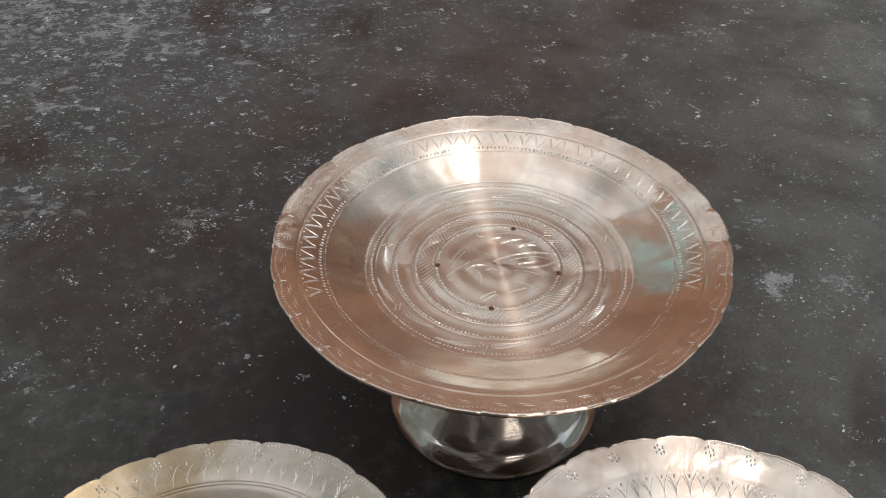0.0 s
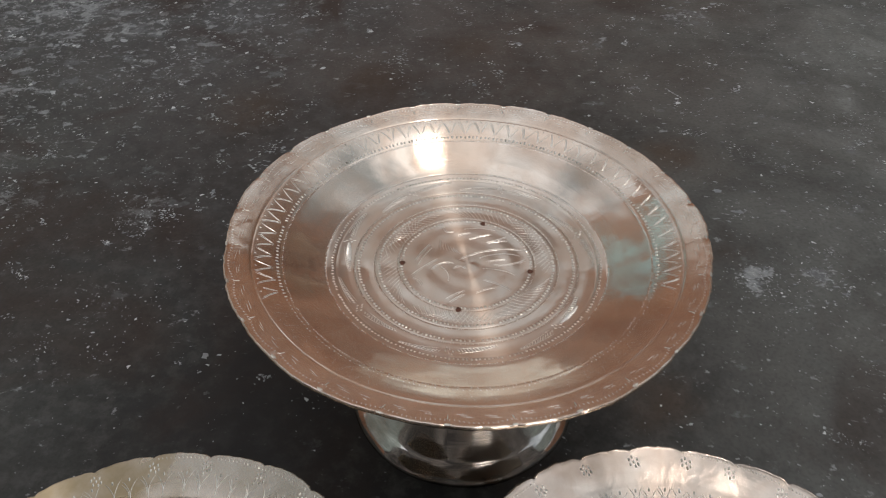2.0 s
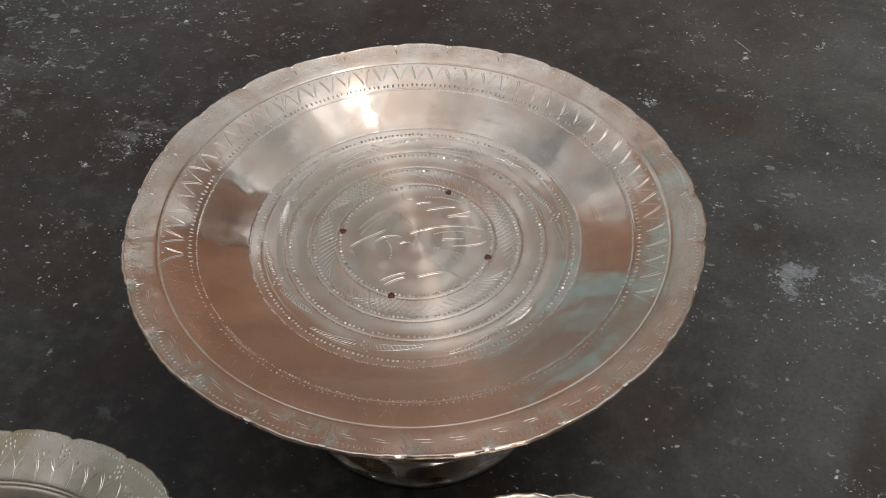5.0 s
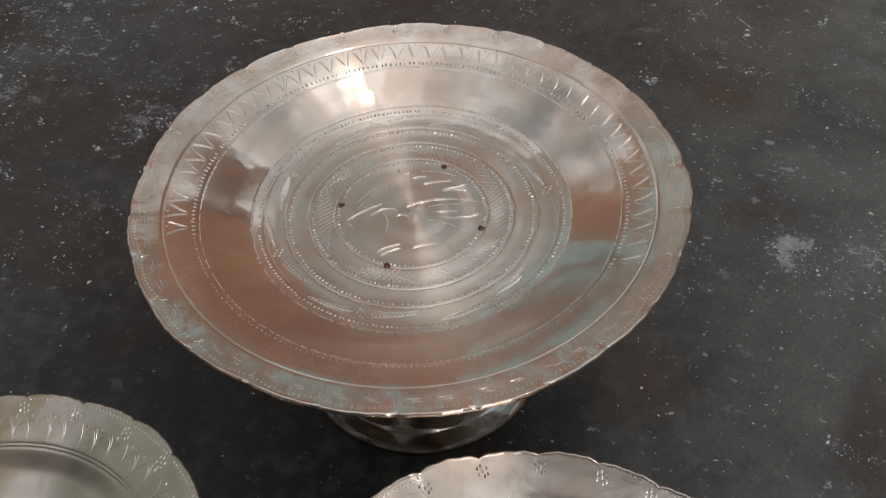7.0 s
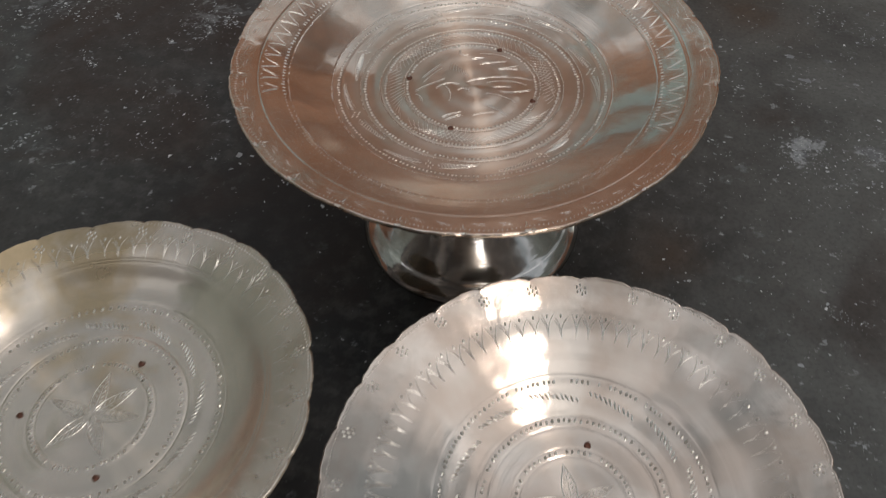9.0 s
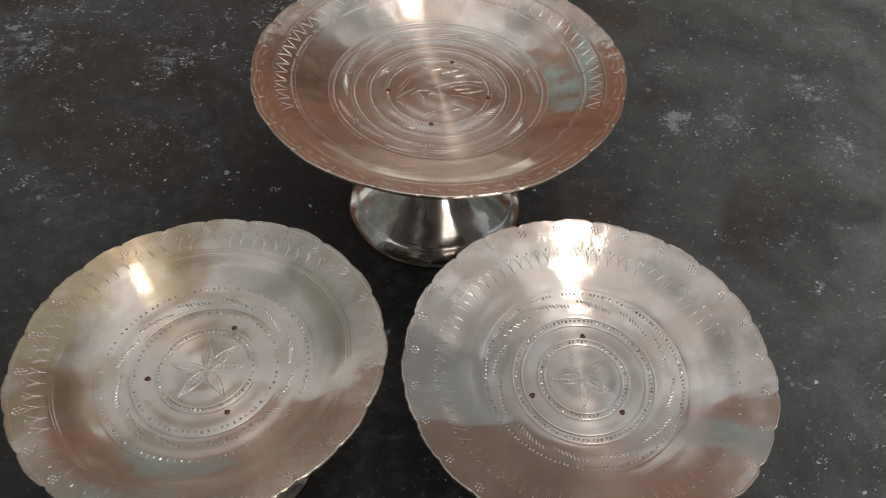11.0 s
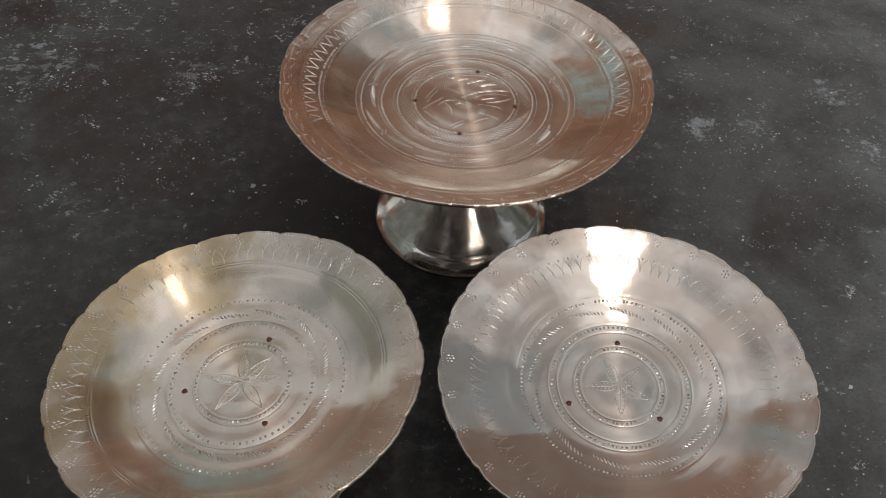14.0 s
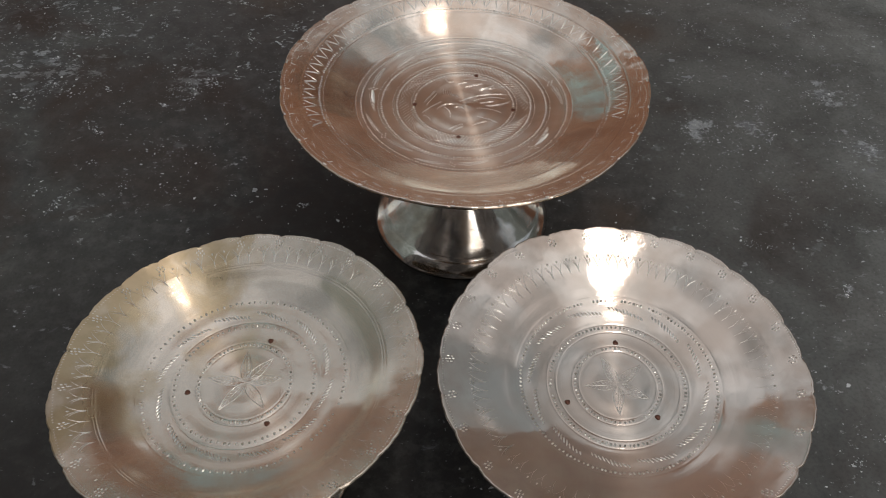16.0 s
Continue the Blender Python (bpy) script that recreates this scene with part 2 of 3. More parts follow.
    rusty = m.ramp(m.noise(at, 7.0, 4.0, 0.6, 0.7), [(0.52, 0.0), (0.66, 0.80)])
    rusty = m.math("MULTIPLY", rusty, m.math("SUBTRACT", 1.0, m.math("MULTIPLY", east, 0.75)))
    tone = m.mix(rusty, tone, (0.052, 0.031, 0.022))
    # dark patches painted where shade falls: under the large plate, beside the yellowed plate
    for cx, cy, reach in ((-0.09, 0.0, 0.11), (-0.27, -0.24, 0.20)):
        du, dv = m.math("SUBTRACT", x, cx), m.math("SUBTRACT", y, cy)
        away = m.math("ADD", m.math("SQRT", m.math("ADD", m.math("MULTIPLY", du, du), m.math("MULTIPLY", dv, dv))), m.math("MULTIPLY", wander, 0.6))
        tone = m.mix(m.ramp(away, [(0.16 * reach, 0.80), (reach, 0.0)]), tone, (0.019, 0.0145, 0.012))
    tone = m.mix(m.ramp(grain, [(0.36, 0.22), (0.54, 0.0)]), tone, (0.02, 0.018, 0.017))
    # brown ground added beyond the view, only to warm reflections in the dishes
    tone = m.mix(m.ramp(m.math("ADD", y, wander), [(0.85, 0.0), (1.0, 1.0)]), tone, (0.32, 0.20, 0.135))
    m.bump(m.math("ADD", m.math("MULTIPLY", fine, 0.6), m.math("MULTIPLY", grain, 0.25)), 0.30, 0.0012)
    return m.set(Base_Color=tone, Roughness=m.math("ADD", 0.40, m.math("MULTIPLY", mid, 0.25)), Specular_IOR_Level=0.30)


def weathered(name, dark, light, scale):
    m = Nodes(name)
    at = m.coords()
    n = m.ramp(m.noise(at, scale, 5.0, 0.62, 0.7), [(0.38, 0.0), (0.62, 1.0)])
    n2 = m.ramp(m.noise(at, scale * 3.1, 4.0, 0.6, 0.5), [(0.40, 0.25), (0.62, 1.0)])
    m.bump(n, 0.3, 0.01)
    return m.set(Base_Color=m.mix(m.math("MULTIPLY", n, n2), dark, light), Roughness=0.85)


SILVERY = bell_metal("bell_metal_pale", (0.87, 0.75, 0.635), (0.68, 0.47, 0.335), 0.55, 0.115, (0, 0, 0), brushed=0.96, turned_marks=0.34, lip_wear=0.03, beat=0.75)
YELLOWED = bell_metal("bell_metal_yellowed", (0.74, 0.645, 0.535), (0.57, 0.43, 0.25), 0.85, 0.175, (0.61, 0.33, 0.4), 2.6, 0.070, 0.95, 0.18, beat=0.8, satin=1.3)
GREYED = bell_metal("bell_metal_grey", (0.74, 0.655, 0.57), (0.55, 0.42, 0.33), 0.6, 0.09, (0.73, 0.52, 0.1), 0.0, 0.070, 0.94, 0.26, 0.03, beat=0.68, satin=1.0)
FOOT = bell_metal("bell_metal_foot", (0.72, 0.68, 0.635), (0.40, 0.33, 0.27), 0.85, 0.105, (0.2, 0.9, 0.6), 0.0, 0.2, 0.0, 0.0, beat=1.5)
CUT = engraved_metal("freshly_cut_metal", (0.88, 0.83, 0.75))
RIVET = copper_rivet()
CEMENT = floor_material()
LIME_NODES = Nodes("lime_specks")
LIME = LIME_NODES.set(Base_Color=LIME_NODES.ramp(LIME_NODES.add("ShaderNodeNewGeometry").outputs["Random Per Island"], [(0.0, (0.18, 0.185, 0.19)), (0.6, (0.40, 0.41, 0.415)), (1.0, (0.80, 0.81, 0.80))]), Roughness=0.85)
BROWN_WALL = weathered("brown_plaster", (0.58, 0.30, 0.19), (0.92, 0.58, 0.39), 1.5)
RUST = weathered("rusty_sheet", (0.34, 0.18, 0.125), (0.96, 0.56, 0.36), 3.0)
PALE_SHEET = weathered("pale_green_sheet", (0.30, 0.34, 0.31), (0.80, 0.86, 0.80), 1.2)
TAN_SHEET = weathered("faded_tan_sheet", (0.24, 0.15, 0.105), (0.74, 0.52, 0.38), 1.5)
MID_RUST = weathered("brown_rusty_sheet", (0.28, 0.14, 0.09), (0.86, 0.48, 0.31), 1.4)
DARK_RUST = weathered("dark_rusty_sheet", (0.15, 0.082, 0.058), (0.55, 0.29, 0.185), 1.3)
GREY_SHEET = weathered("grey_sheet", (0.13, 0.15, 0.13), (0.52, 0.55, 0.50), 1.4)
DARK_WALL = weathered("sky_blocking_wall", (0.09, 0.09, 0.09), (0.76, 0.72, 0.68), 2.2)
TEAL = weathered("teal_paint", (0.54, 0.80, 0.86), (0.66, 0.92, 0.98), 2.2)


# ---- building helpers ----
def mesh_object(name, verts, faces, material, parent=None, label="", smooth=False, place=None):
    me = bpy.data.meshes.new(name)
    me.from_pydata(verts, [], faces)
    me.materials.append(material)
    if smooth:
        me.polygons.foreach_set("use_smooth", [True] * len(me.polygons))
    me.update()
    ob = new(name, me)
    if parent is not None:
        ob.parent = parent
    if place is not None:
        ob.matrix_local = place
    return tagged(ob, label)


def box(name, x0, x1, y0, y1, z0, z1, material):
    bm = bmesh.new()
    bmesh.ops.create_cube(bm, size=1.0, matrix=Matrix.LocRotScale(((x0 + x1) / 2, (y0 + y1) / 2, (z0 + z1) / 2), None, (x1 - x0, y1 - y0, z1 - z0)))
    bmesh.ops.bevel(bm, geom=bm.edges[:], offset=0.006, segments=2, affect="EDGES")
    me = bpy.data.meshes.new(name)
    bm.to_mesh(me)
    bm.free()
    me.materials.append(material)
    return new(name, me)


# ---- the setting: floor sheet, and walls and roofs added round it for reflections ----
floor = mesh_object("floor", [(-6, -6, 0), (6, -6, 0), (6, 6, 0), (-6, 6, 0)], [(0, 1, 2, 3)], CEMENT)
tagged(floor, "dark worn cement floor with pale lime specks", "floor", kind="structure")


def building(name, width, far, middle, turn, eaves, ridge, depth, cover, label):
    """A low brown wall with a rusty roof sloping up and away behind it, added out of view for the metal to reflect."""
    at = pose(0, 0, 0, 0, 0, turn)
    wall = box("wall_" + name, middle - width / 2, middle + width / 2, far, far + 0.2, 0, eaves - 0.01, BROWN_WALL)
    wall.matrix_world = at
    tagged(wall, "plain brown plastered wall added out of view for reflections", "wall", kind="structure")
    x0, x1 = middle - width / 2 - 0.2, middle + width / 2 + 0.2
    lo, hi = [(x0, far - 0.15, eaves), (x1, far - 0.15, eaves)], [(x1, far + depth, ridge), (x0, far + depth, ridge)]
    verts = lo + hi + [(x, y, z + 0.06) for x, y, z in lo + hi]
    roof = mesh_object("roof_" + name, verts, [(3, 2, 1, 0), (4, 5, 6, 7), (0, 1, 5, 4), (1, 2, 6, 5), (2, 3, 7, 6), (3, 0, 4, 7)], cover)
    roof.matrix_world = at
    return tagged(roof, label, "roof", kind="structure")


building("north", 0.70, 2.6, -0.375, 0, 0.40, 3.60, 1.5, RUST, "low rusty brown sheet roof added out of view for reflections")
building("north_middle", 0.40, 2.6, 0.575, 0, 0.40, 3.60, 1.5, MID_RUST, "low dark rusty sheet roof added out of view for reflections")
building("north_west", 1.4, 2.6, -1.70, 0, 0.40, 6.0, 1.9, RUST, "tall rusty brown sheet roof added out of view for reflections")
building("north_east", 1.7, 2.6, 1.95, 0, 0.40, 6.0, 1.9, TAN_SHEET, "tall faded tan sheet roof added out of view for reflections")
building("west", 3.2, 2.9, 0.6, 90, 0.8, 6.2, 1.9, PALE_SHEET, "grey-green sheet roof added out of view for reflections")
building("east", 3.2, 2.9, -0.5, -90, 0.8, 2.6, 1.6, GREY_SHEET, "grey-green sheet roof added out of view for reflections")
for name, x0, x1 in (("wall_south", -2.6, 0.22), ("wall_south_east", 0.50, 2.6)):  # blockers added behind the camera, dimming the floor southwards, with a gap between
    tagged(box(name, x0, x1, -0.96, -0.78, 0, 2.3, DARK_WALL), "dark grey wall added out of view to block skylight, with a gap beside it", "wall", kind="structure")
edge = random.Random(4)


def tarpaulin(x0, x1, y0, y1, eaves, rise, gaps, label, cover=None):
    """A creased, torn sheet lying on a roof, added out of view to tint or darken reflections."""
    cols, rows, sheet = 6, 11, []
    for j in range(rows):
        for i in range(cols):
            u, y = x0 + (x1 - x0) * i / (cols - 1) + edge.uniform(-0.03, 0.03) + 0.04 * math.sin(j * 1.7), y0 + (y1 - y0) * j / (rows - 1)
            sheet.append((u, y, eaves + 0.12 + (y - 2.45) * rise + edge.uniform(0, 0.05)))
    faces = [(j * cols + i, j * cols + i + 1, (j + 1) * cols + i + 1, (j + 1) * cols + i) for j in range(rows - 1) for i in range(cols - 1) if (i, j) not in gaps]
    return tagged(mesh_object("tarpaulin", sheet, faces, cover or TEAL), label, "tarpaulin", kind="structure")


tarpaulin(-0.90, -0.62, 2.6, 3.5, 0.40, 3.20 / 1.65, ((0, 0), (1, 0), (3, 4), (4, 4), (4, 5), (0, 6), (4, 8)), "creased teal sheet added on the low rusty roof for its reflection")
tarpaulin(-1.52, -0.84, 2.55, 3.95, 0.40, 5.60 / 2.05, ((0, 0), (1, 0), (2, 1), (3, 1), (4, 1), (0, 3), (1, 3), (2, 3), (0, 6), (4, 7), (0, 8)), "creased torn teal sheet added on the tall rusty roof for its reflection")
tarpaulin(0.92, 1.55, 2.8, 4.5, 0.40, 5.60 / 2.05, ((0, 3), (4, 0)), "dark sheet added down the edge of the tall roof to darken reflections", DARK_RUST)
tarpaulin(1.5, 3.0, 3.3, 4.5, 0.40, 5.60 / 2.05, ((0, 0), (2, 0), (3, 0)), "dark sheet added over the top of the tall roof to darken reflections", DARK_RUST)
# a teal board added out of view for the teal patch in the metal
tagged(box("teal_board", -0.92, -0.64, 2.565, 2.597, 0, 0.36, TEAL), "low teal painted board added in the brown wall for its reflection", "door", kind="structure")


# ---- footed plates ----
class Dish:
    """A turned dish with a scalloped lip. Heights run from the lip downwards."""

    def __init__(self, radius, scallops, phase, profile, grooves, thickness=0.0022, nick=0.0011, seed=0.0, droop=0.00045, lean=0.0):
        self.radius, self.scallops, self.phase = radius, scallops, radians(phase)
        self.pr, self.ph = np.array([p[0] for p in profile]), np.array([p[1] for p in profile])
        self.slope = np.gradient(self.ph, self.pr)
        self.slope[0] = 0.0
        self.grooves, self.thickness, self.nick, self.seed, self.droop, self.lean = grooves, thickness, nick, seed, droop, lean

    def height(self, r, a):
        r, a = np.asarray(r, float), np.asarray(a, float)
        i = np.clip(np.searchsorted(self.pr, r) - 1, 0, len(self.pr) - 2)
        x0, x1, y0, y1, m0, m1 = self.pr[i], self.pr[i + 1], self.ph[i], self.ph[i + 1], self.slope[i], self.slope[i + 1]
        w = x1 - x0
        t = np.clip((r - x0) / w, 0, 1)
        z = (2 * t**3 - 3 * t**2 + 1) * y0 + (t**3 - 2 * t**2 + t) * w * m0 + (-2 * t**3 + 3 * t**2) * y1 + (t**3 - t**2) * w * m1
        s, share = self.seed, np.clip(r / self.radius, 0, 1)
        z = z + share**2 * (0.00030 * np.sin(2 * a + s) + 0.00022 * np.sin(3 * a + 2.1 * s) + 0.00012 * np.sin(7 * a + s))
        flat = 1 / (1 + np.exp((r - 0.62 * self.radius) / 0.0015))
        z = z + 0.00008 * flat * np.sin(2 * math.pi * r / 0.0098 + 0.5 * np.sin(a * 2 + s) + 0.8) + 0.00004 * np.sin(r * 310 + 2 * np.sin(a * 2 + s)) + 0.00004 * np.sin(r * 520 + 3 * np.sin(a + 2 * s) + 5 * a) * share
        z = z + self.lean * r * np.sin(a) / (1 + np.exp((r - 0.72 * self.radius) / 0.007))
        edge = np.exp(-((self.radius - np.minimum(r, self.radius)) / 0.0020))
        cusp = 1 - np.abs(np.sin(self.scallops * (a - self.phase) / 2))
        z = z - self.droop * (0.7 + 0.3 * np.sin(5 * a + self.seed)) * edge * cusp**5
        for g, depth in self.grooves:
            z = z - 1.5 * depth * np.exp(-(((r - g) / 0.00038) ** 2))
        return z

    def rim(self, a):
        wave = np.abs(np.sin(self.scallops * (a - self.phase) / 2)) ** 0.4
        return self.radius - self.nick * (1 - wave) + 0.0004 * np.sin(5 * a + self.seed) + 0.0003 * np.sin(11 * a + self.seed) + 0.00013 * np.sin(61 * a + 3 * np.sin(7 * a)) * np.sin(13 * a + self.seed) + 0.00010 * np.sin(103 * a + 4 * np.sin(5 * a))

    def point(self, u, v, lift=0.0):
        r, a = math.hypot(u, v), math.atan2(v, u)
        return (u, v, float(self.height(r, a)) + lift)

    def build(self, parent, material, place, label):
        count = self.scallops * 16
        a = self.phase + np.arange(count) * 2 * math.pi / count
        rs = set(np.round(np.arange(0.0012, self.radius - 0.0022, 0.0009), 5))
        for g, _ in self.grooves:
            rs |= {round(g + d, 5) for d in (-0.0007, -0.0004, -0.0002, 0.0, 0.0002, 0.0004, 0.0007)}
        rs = np.array(sorted(rs))
        lip = self.rim(a)
        rows = []
        for r in rs:  # the last few millimetres follow the scallops
            k = max(0.0, (r - (self.radius - 0.008)) / 0.008)
            rows.append(r + (lip - self.radius) * k * k)
        inner = [np.stack([q * np.cos(a), q * np.sin(a), self.height(np.broadcast_to(q, a.shape), a)], 1) for q in rows]
        for step in (0.0016, 0.0011):
            inner.append(np.stack([(lip - step) * np.cos(a), (lip - step) * np.sin(a), self.height(lip - step, a)], 1))
        rim_z = self.height(lip - 0.0004, a)
        for back, down in ((0.0008, 0.0), (0.0003, 0.0003), (0.0, 0.0008)):  # the filed, rounded edge
            inner.append(np.stack([(lip - back) * np.cos(a), (lip - back) * np.sin(a), rim_z - down], 1))
        inner.append(np.stack([(lip - 0.0003) * np.cos(a), (lip - 0.0003) * np.sin(a), rim_z - self.thickness + 0.0004], 1))
        for r in (0.985, 0.93, 0.86, 0.78, 0.70, 0.62, 0.50, 0.30, 0.15):
            q = np.full_like(a, self.radius * r)
            inner.append(np.stack([q * np.cos(a), q * np.sin(a), self.height(q, a) - self.thickness], 1))
        verts = np.concatenate([[[0, 0, float(self.height(0.0, 0.0))]], *inner, [[0, 0, float(self.height(0.0, 0.0)) - self.thickness]]])
        n, rings = count, len(inner)
        faces = [(0, 1 + i, 1 + (i + 1) % n) for i in range(n)]
        for k in range(rings - 1):
            b, c = 1 + k * n, 1 + (k + 1) * n
            faces += [(b + i, c + i, c + (i + 1) % n, b + (i + 1) % n) for i in range(n)]
        last, b = len(verts) - 1, 1 + (rings - 1) * n
        faces += [(b + i, last, b + (i + 1) % n) for i in range(n)]
        return mesh_object("dish", verts.tolist(), faces, material, parent, label, True, place)


class Cuts:
    """Chisel marks on a dish: small ridged dashes and lines, gathered into one part."""

    def __init__(self, dish):
        self.dish, self.verts, self.faces, self.rnd = dish, [], [], random.Random(8)

    def dash(self, r, degrees, length, width, turn=0.0):
        """A tapered nick, radial when turn is 0."""
        a = radians(degrees)
        u, v, way = r * math.cos(a), r * math.sin(a), a + radians(turn)
        self.dash_uv(u, v, way, length, width)

    def dash_uv(self, u, v, way, length, width):
        cw, sw = math.cos(way), math.sin(way)
        k, at, n = len(self.verts), self.dish.point, 6
        for i in range(n):
            a = 2 * math.pi * i / n
            p, q = math.cos(a) * length / 2, math.sin(a) * width / 2
            self.verts.append(at(u + p * cw - q * sw, v + p * sw + q * cw, -0.00002))
        p, q = self.rnd.uniform(-0.12, 0.12) * length, self.rnd.uniform(-0.12, 0.12) * width
        self.verts.append(at(u + p * cw - q * sw, v + p * sw + q * cw, self.rnd.uniform(0.20, 0.34) * width))
        self.faces += [(k + i, k + (i + 1) % n, k + n) for i in range(n)]

    def line(self, points, width, lift=0.36):
        """A cut along points (u, v), pointed at both ends."""
        k, at, n = len(self.verts), self.dish.point, len(points)
        for i, (u, v) in enumerate(points):
            (u0, v0), (u1, v1) = points[max(i - 1, 0)], points[min(i + 1, n - 1)]
            size = math.hypot(u1 - u0, v1 - v0) or 1
            w = width / 2 * (0.12 if i in (0, n - 1) else 1.0)
            wu, wv = -(v1 - v0) / size * w, (u1 - u0) / size * w
            self.verts += [at(u + wu, v + wv, -0.00002), at(u, v, lift * w), at(u - wu, v - wv, -0.00002)]
        for i in range(n - 1):
            b = k + 3 * i
            self.faces += [(b, b + 1, b + 4, b + 3), (b + 1, b + 2, b + 5, b + 4)]

    def arc(self, r0, a0, r1, a1, width, bow=0.0, steps=5, lift=0.36):
        """A cut from (r0, a0) to (r1, a1), bowed sideways by bow degrees."""
        pts = []
        for i in range(steps + 1):
            t = i / steps
            r, a = r0 + (r1 - r0) * t, radians(a0 + (a1 - a0) * t + bow * 4 * t * (1 - t))
            pts.append((r * math.cos(a), r * math.sin(a)))
        self.line(pts, width, lift)

    def done(self, name, parent, label=""):
        return tagged(mesh_object(name, self.verts, self.faces, CUT, parent, label), kind="stuff")


def ring_of_dashes(dish, parent, r, count, length, width, turn=0.0, skip=0.03, seed=1, name="dotted_ring", worn=(0, 0)):
    rnd, cuts = random.Random(seed), Cuts(dish)
    for i in range(count):
        if rnd.random() < skip:
            continue
        k = 0.5 if worn[0] < i * 360 / count < worn[1] else 1.0
        cuts.dash(r + rnd.gauss(0, 0.00012), (i + rnd.uniform(-0.15, 0.15)) * 360 / count, 1.12 * k * length * rnd.uniform(0.8, 1.2), 1.2 * k * width * rnd.uniform(0.8, 1.2), turn + rnd.gauss(0, 8))
    return cuts.done(name, parent)


def leaf_band(dish, parent, r, sprays, seed, span=0.0022, name="leaf_band"):
    """Sprays of slanting dashes along a ring, each spray leaning about a bare stem."""
    rnd, cuts = random.Random(seed), Cuts(dish)
    step = 360 / sprays
    for k in range(sprays):
        marks = int(step * radians(1) * r / 0.0017 * 0.86)
        for i in range(marks):
            t = (i + 0.5) / marks
            a = (k + 0.07 + 0.86 * t) * step
            rr = r + span * (t - 0.5) * 1.3 + rnd.gauss(0, 0.0001)
            cuts.dash(rr, a, 0.0042 * (1 - 0.45 * abs(2 * t - 1)), 0.00095, 36 + rnd.gauss(0, 5))
    return cuts.done(name, parent)


def rivets(dish, parent, places, size):
    for r, degrees in places:
        bm = bmesh.new()
        bmesh.ops.create_uvsphere(bm, u_segments=14, v_segments=8, radius=size)
        for v in bm.verts:
            v.co.z *= 0.35
            v.co.x *= 1 + 0.18 * math.sin(3 * math.atan2(v.co.y, v.co.x) + degrees)
        me = bpy.data.meshes.new("rivet")
        bm.to_mesh(me)
        bm.free()
        me.materials.append(RIVET)
        me.polygons.foreach_set("use_smooth", [True] * len(me.polygons))
        ob = new("rivet", me)
        ob.parent = parent
        ob.matrix_local = pose(*dish.point(r * math.cos(radians(degrees)), r * math.sin(radians(degrees)), 0.0001), 0, 0, degrees)
        tagged(ob, "dull reddish copper rivet head")


def pedestal(parent, material, base, top, neck, label):
    """A turned hollow foot: flat flange, domed cone, narrow neck, spread under the dish."""
    knots = np.array([(base - 0.0010, 0.0), (base, 0.0006), (base - 0.0002, 0.0014), (base * 0.976, 0.0032), (base * 0.912, 0.0066), (base * 0.84, 0.0098), (base * 0.76, 0.0138), (base * 0.66, 0.0187), (base * 0.56, 0.0240), (base * 0.47, 0.0292),
                      (base * 0.39, 0.0350), (neck + 0.0022, 0.048), (neck, 0.066), (neck + 0.0015, 0.0785), (neck + 0.009, 0.0865), (neck + 0.018, 0.0905)])
    knots[3:, 1] *= top / 0.0905
    along = np.concatenate([[0], np.cumsum(np.hypot(*np.diff(knots, axis=0).T))])
    slopes = np.stack([np.gradient(knots[:, c], along) for c in (0, 1)], 1)
    prof = []
    for s in np.concatenate([along[:3], np.linspace(along[2], along[-1], 130)[1:]]):
        i = min(max(int(np.searchsorted(along, s)) - 1, 0), len(along) - 2)
        w = along[i + 1] - along[i]
        t = (s - along[i]) / w
        r, z = (2 * t**3 - 3 * t**2 + 1) * knots[i] + (t**3 - 2 * t**2 + t) * w * slopes[i] + (3 * t**2 - 2 * t**3) * knots[i + 1] + (t**3 - t**2) * w * slopes[i + 1]
        for at, depth in ((0.868, 0.00022), (0.846, 0.00020)):  # two turned lines round the foot
            z -= depth * math.exp(-(((r - base * at) / 0.0004) ** 2)) * (z < 0.02)
        prof.append((float(r), float(z)))
    n = 144
    verts, faces = [], []
    for j, (r, z) in enumerate(prof):
        for i in range(n):
            a = 2 * math.pi * i / n
            dent = 1 + 0.004 * math.sin(3 * a + 0.7) + 0.003 * math.sin(8 * a) * (j < 5)
            verts.append((r * dent * math.cos(a), r * dent * math.sin(a), z))
    for j in range(len(prof) - 1):
        faces += [(j * n + i, j * n + (i + 1) % n, (j + 1) * n + (i + 1) % n, (j + 1) * n + i) for i in range(n)]
    faces.append(tuple(range(n - 1, -1, -1)))
    return mesh_object("pedestal", verts, faces, material, parent, label, True)


def footed_plate(x, y, lip, tilt, label):
    """The thing's Empty at its base, and the pose of its dish, which sits slightly askew on the foot."""
    ob = tagged(new("footed_plate"), label, "footed plate", "footed plates on the floor")
    ob.matrix_world = pose(x, y, 0)
    n = Vector((tilt[0], tilt[1], 1)).normalized()
    ex = Vector((1, 0, -tilt[0])).normalized()
    ey = n.cross(ex)
    place = Matrix((ex, ey, n)).transposed().to_4x4()
    place.translation = (0, 0, lip)
    return ob, place


# the large plate with the zigzag border
plate, place = footed_plate(0.0, 0.0, 0.1114, (0.0060, 0.0152), "large polished bell metal footed plate with a zigzag engraved border")
